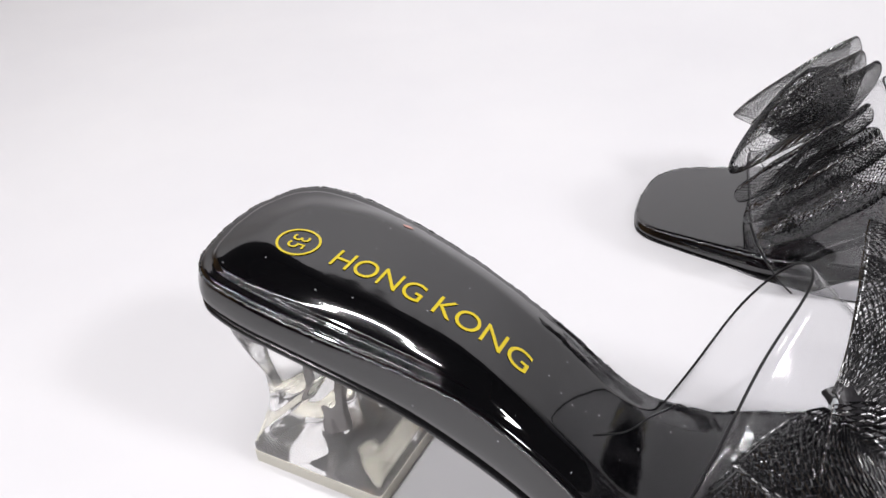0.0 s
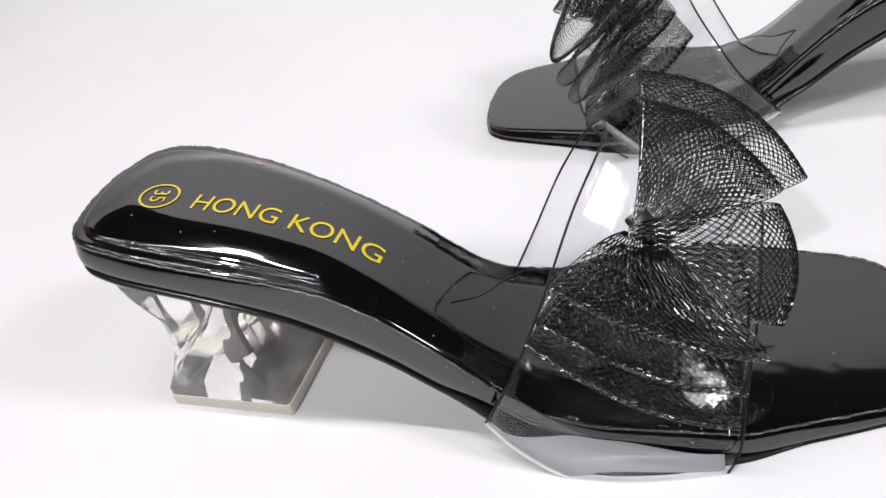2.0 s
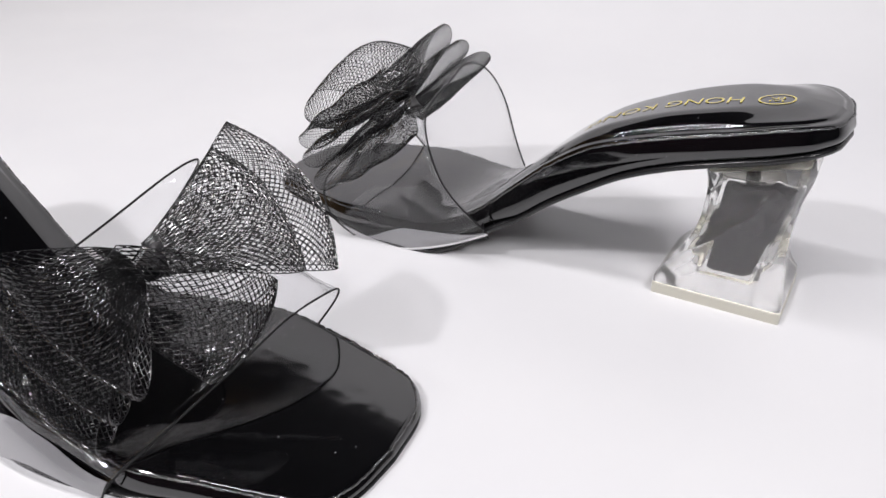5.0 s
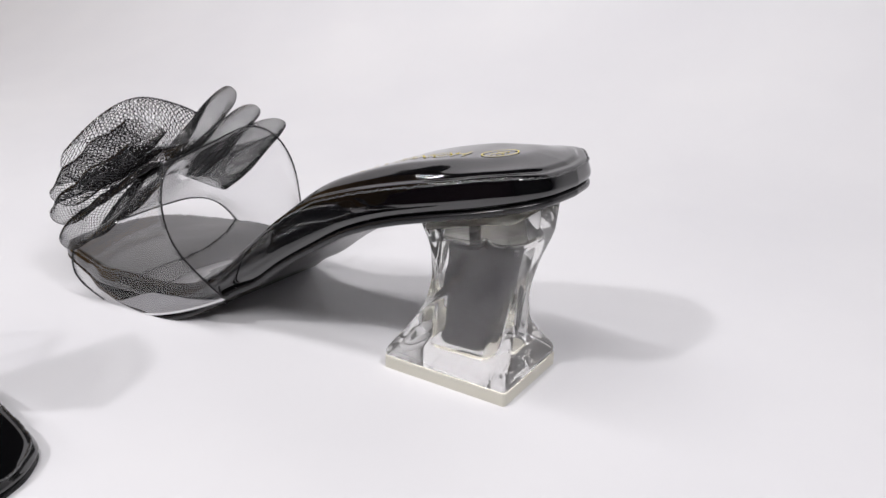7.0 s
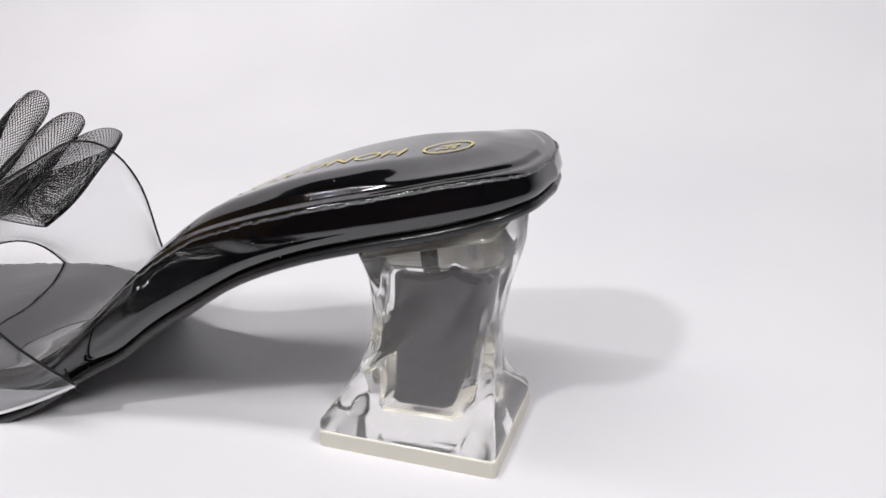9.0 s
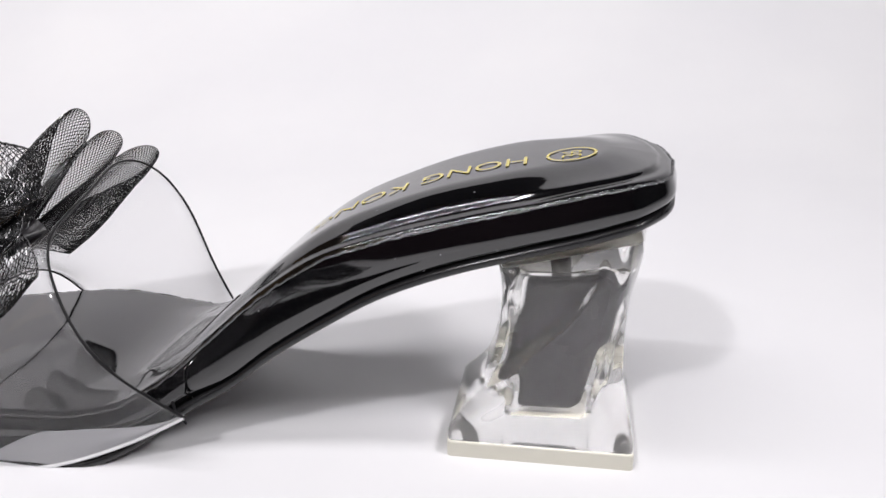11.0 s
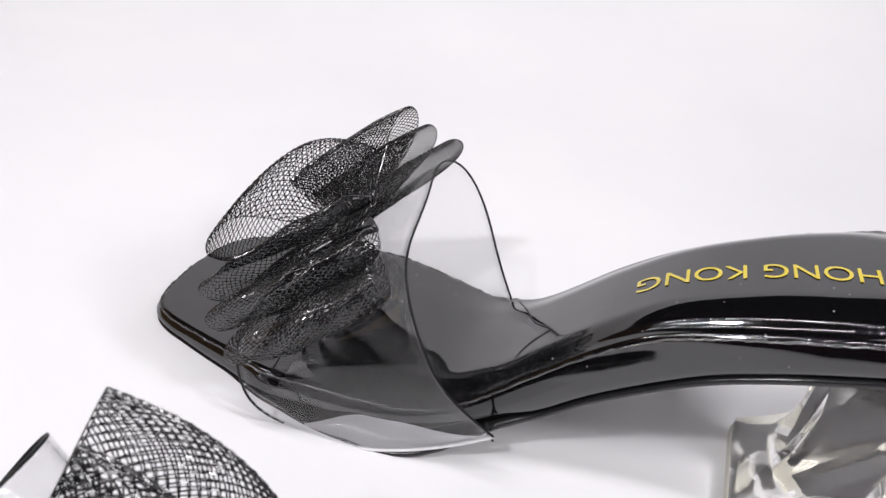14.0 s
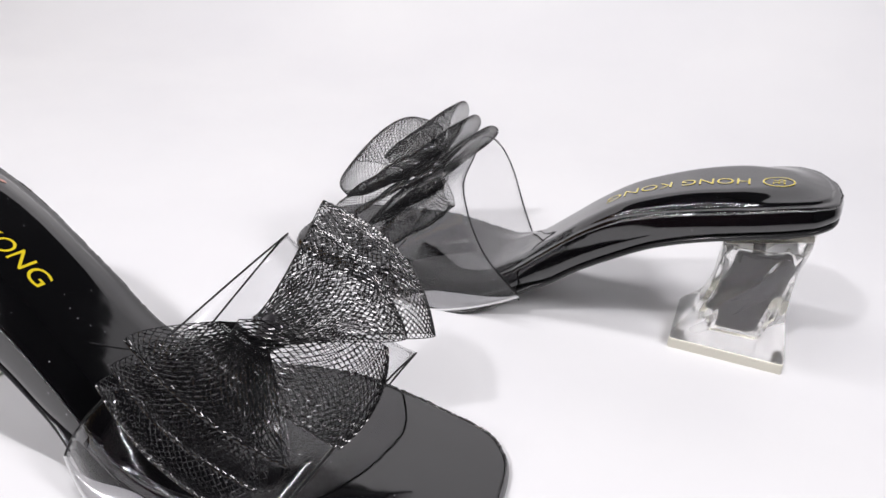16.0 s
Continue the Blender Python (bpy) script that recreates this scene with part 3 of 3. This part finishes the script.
# bow loops: the two ends of the fold and half the thickness, in the plan's centimetres
LOOPS_A = [
    ((16.85, 22.47, 7.06), (20.9, 21.48, 3.91), (0.05, 0.1, 0.08), dict(pleats=0.8, pleat=0.03, taper=0.2, flare=1.2, droop=0.17)),
    ((16.83, 21.75, 6.55), (20.2, 20.95, 3.93), (0.05, 0.12, 0.1), dict(phase=1.5, pleats=1.2, pleat=0.04, taper=0.25, flare=1.2, droop=0.15)),
    ((19.64, 17.44, 2.5), (19.95, 20.0, 4.15), (-0.1, -0.3, 0.4), dict(root=(16.2, 17.9, 4.6), pleats=0.8, pleat=0.05, taper=0.45, flare=0.7, droop=0.1)),
    ((14.44, 16.28, 5.04), (19.05, 15.9, 2.87), (0.06, -0.34, 0.42), dict(root=(16.6, 18.5, 4.6), pleats=2.0, pleat=0.05, taper=0.2, flare=0.8, droop=0.12)),
    ((14.03, 16.11, 4.25), (18.56, 15.51, 2.25), (0.06, -0.34, 0.38), dict(root=(16.5, 18.4, 4.3), phase=1.0, pleats=2.0, pleat=0.05, taper=0.2, flare=0.8, droop=0.12)),
    ((13.76, 15.78, 3.87), (18.35, 15.1, 1.6), (0.06, -0.3, 0.34), dict(root=(16.4, 18.3, 4.0), phase=2.0, pleat=0.05, taper=0.2, flare=0.8, droop=0.12)),
]
LOOPS_B = [
    ((13.9, 35.2, 3.85), (17.55, 35.1, 7.08), (0.3, 0.23, -0.33), dict(pleat=0.03, taper=0.1)),
    ((14.6, 35.6, 3.3), (17.92, 35.98, 6.3), (0.3, 0.23, -0.33), dict(phase=1.0, pleat=0.03, taper=0.1)),
    ((15.41, 36.37, 2.6), (18.63, 36.68, 5.7), (0.3, 0.23, -0.33), dict(phase=2.0, pleat=0.03, taper=0.1)),
    ((14.05, 29.84, 4.75), (16.5, 34.1, 5.6), (0.75, -0.2, 1.9), dict(root=(17.1, 32.0, 5.25), pleat=0.04, taper=0.3, droop=0.25, close=0.6)),
    ((14.2, 29.25, 3.5), (17.5, 30.1, 6.25), (0.25, 0.3, -0.47), dict(root=(16.95, 31.35, 5.3), pleats=2.5, pleat=0.06, taper=0.2, flare=0.36, droop=0.14)),
    ((14.55, 28.85, 2.95), (18.2, 29.6, 5.55), (0.25, 0.28, -0.45), dict(root=(17.1, 31.2, 4.95), phase=1.0, pleats=2.5, pleat=0.06, taper=0.16, flare=0.5, droop=0.14)),
    ((15.1, 28.7, 2.15), (18.8, 29.35, 4.7), (0.24, 0.27, -0.43), dict(root=(17.2, 31.1, 4.7), phase=2.0, pleats=2.5, pleat=0.06, taper=0.16, flare=0.6, droop=0.14)),
]

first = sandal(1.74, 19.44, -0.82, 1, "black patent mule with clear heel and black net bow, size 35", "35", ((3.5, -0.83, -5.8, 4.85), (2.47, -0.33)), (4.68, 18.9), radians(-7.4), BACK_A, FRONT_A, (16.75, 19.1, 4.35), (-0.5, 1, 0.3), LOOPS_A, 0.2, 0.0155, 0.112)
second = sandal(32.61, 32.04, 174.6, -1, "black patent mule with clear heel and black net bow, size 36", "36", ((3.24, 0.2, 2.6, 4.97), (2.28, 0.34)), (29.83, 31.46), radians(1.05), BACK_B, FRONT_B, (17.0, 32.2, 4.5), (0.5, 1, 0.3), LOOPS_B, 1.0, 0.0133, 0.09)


def chip(parent, x, y, size):
    """A flake of missing lacquer on the rim."""
    shape = ((-1, 0.1), (-0.4, 0.7), (0.4, 0.55), (1.1, -0.1), (0.5, -0.55), (-0.3, -0.6))
    pts = [(x + size * a, y + size * b, top_at(x + size * a, y + size * b) + 0.035) for a, b in shape]
    pts.append((x, y, top_at(x, y) + 0.045))
    return link("paint_chip", pts, [(i, (i + 1) % 6, 6) for i in range(6)], CHIP, parent, "small pink chip in the lacquer")


def glue_blob(parent, at, size):
    at = Vector(at)
    verts, faces = [], []
    for i in range(9):
        p = math.pi * i / 8
        for j in range(12):
            q = 2 * math.pi * j / 12
            r = size * (1 + 0.12 * math.cos(2 * q + i))
            verts.append(tuple(at + Vector((0.6 * r * math.sin(p) * math.cos(q), 0.9 * r * math.sin(p) * math.sin(q), 1.25 * size * math.cos(p)))))
    for i in range(8):
        for j in range(12):
            k = (j + 1) % 12
            faces.append((i * 12 + j, i * 12 + k, i * 12 + 12 + k, i * 12 + 12 + j))
    return link("glue_blob", verts, faces, GLUE, parent, "set drop of clear glue")


def slit(parent, mirror, points):
    """A dark cut in the footbed where the vinyl is tucked in."""
    line = [(x, y, top_at(x, mirror * y) + 0.02) for x, y, _ in along([(x, y, 0) for x, y in points], 24)]
    v, f = tube_mesh([line], 0.024, 6)
    return link("tuck_slit", v, f, EDGE, parent, "dark slit where the vinyl is tucked in")


slit(second, -1, ((11.4, -1.6), (10.95, -0.55), (10.5, 0.5), (9.92, 1.33)))
slit(second, -1, ((9.92, 1.33), (10.2, 1.5), (10.44, 1.75), (10.57, 2.11)))
slit(first, 1, ((11.4, 1.6), (10.95, 0.55), (10.5, -0.5), (9.92, -1.33)))
chip(first, 4.5, 1.62, 0.15)
glue_blob([c for c in first.children if c.name.startswith("bow")][0], (14.7, -0.05, 4.3), 0.2)


# ---- scuffs and specks on the sweep ----
def scuffs():
    rng = random.Random(9)
    verts, faces = [], []

    def dash(x, y, length, width, turn):
        c, s, n = math.cos(turn), math.sin(turn), len(verts)
        for a, b in ((-1, 0), (0, -1), (1, 0), (0, 1)):
            u, v = a * length / 2, b * width / 2
            verts.append((x + c * u - s * v, y + s * u + c * v, 0.006))
        faces.append((n, n + 1, n + 2, n + 3))

    for cx, cy, count, spread in SCUFFS:
        for _ in range(count):
            dash(cx + rng.gauss(0, spread), cy + rng.gauss(0, spread * 0.4), rng.uniform(0.05, 0.22), rng.uniform(0.015, 0.04), rng.uniform(0.4, 1.2))
    for _ in range(60):
        dash(rng.uniform(-15, 50), rng.uniform(8, 50), rng.uniform(0.02, 0.06), rng.uniform(0.015, 0.04), rng.uniform(0, 3))
    ob = link("scuff_marks", verts, faces, SCUFF)
    return tagged(ob, "faint grey scuffs and specks on the white sweep", "scuff marks", kind="stuff")


SCUFFS = [(36.4, 30.9, 9, 0.35), (36.4, 30.8, 7, 0.30), (27.5, 23.8, 6, 0.25), (13.4, 13.9, 5, 0.30)]
scuffs()
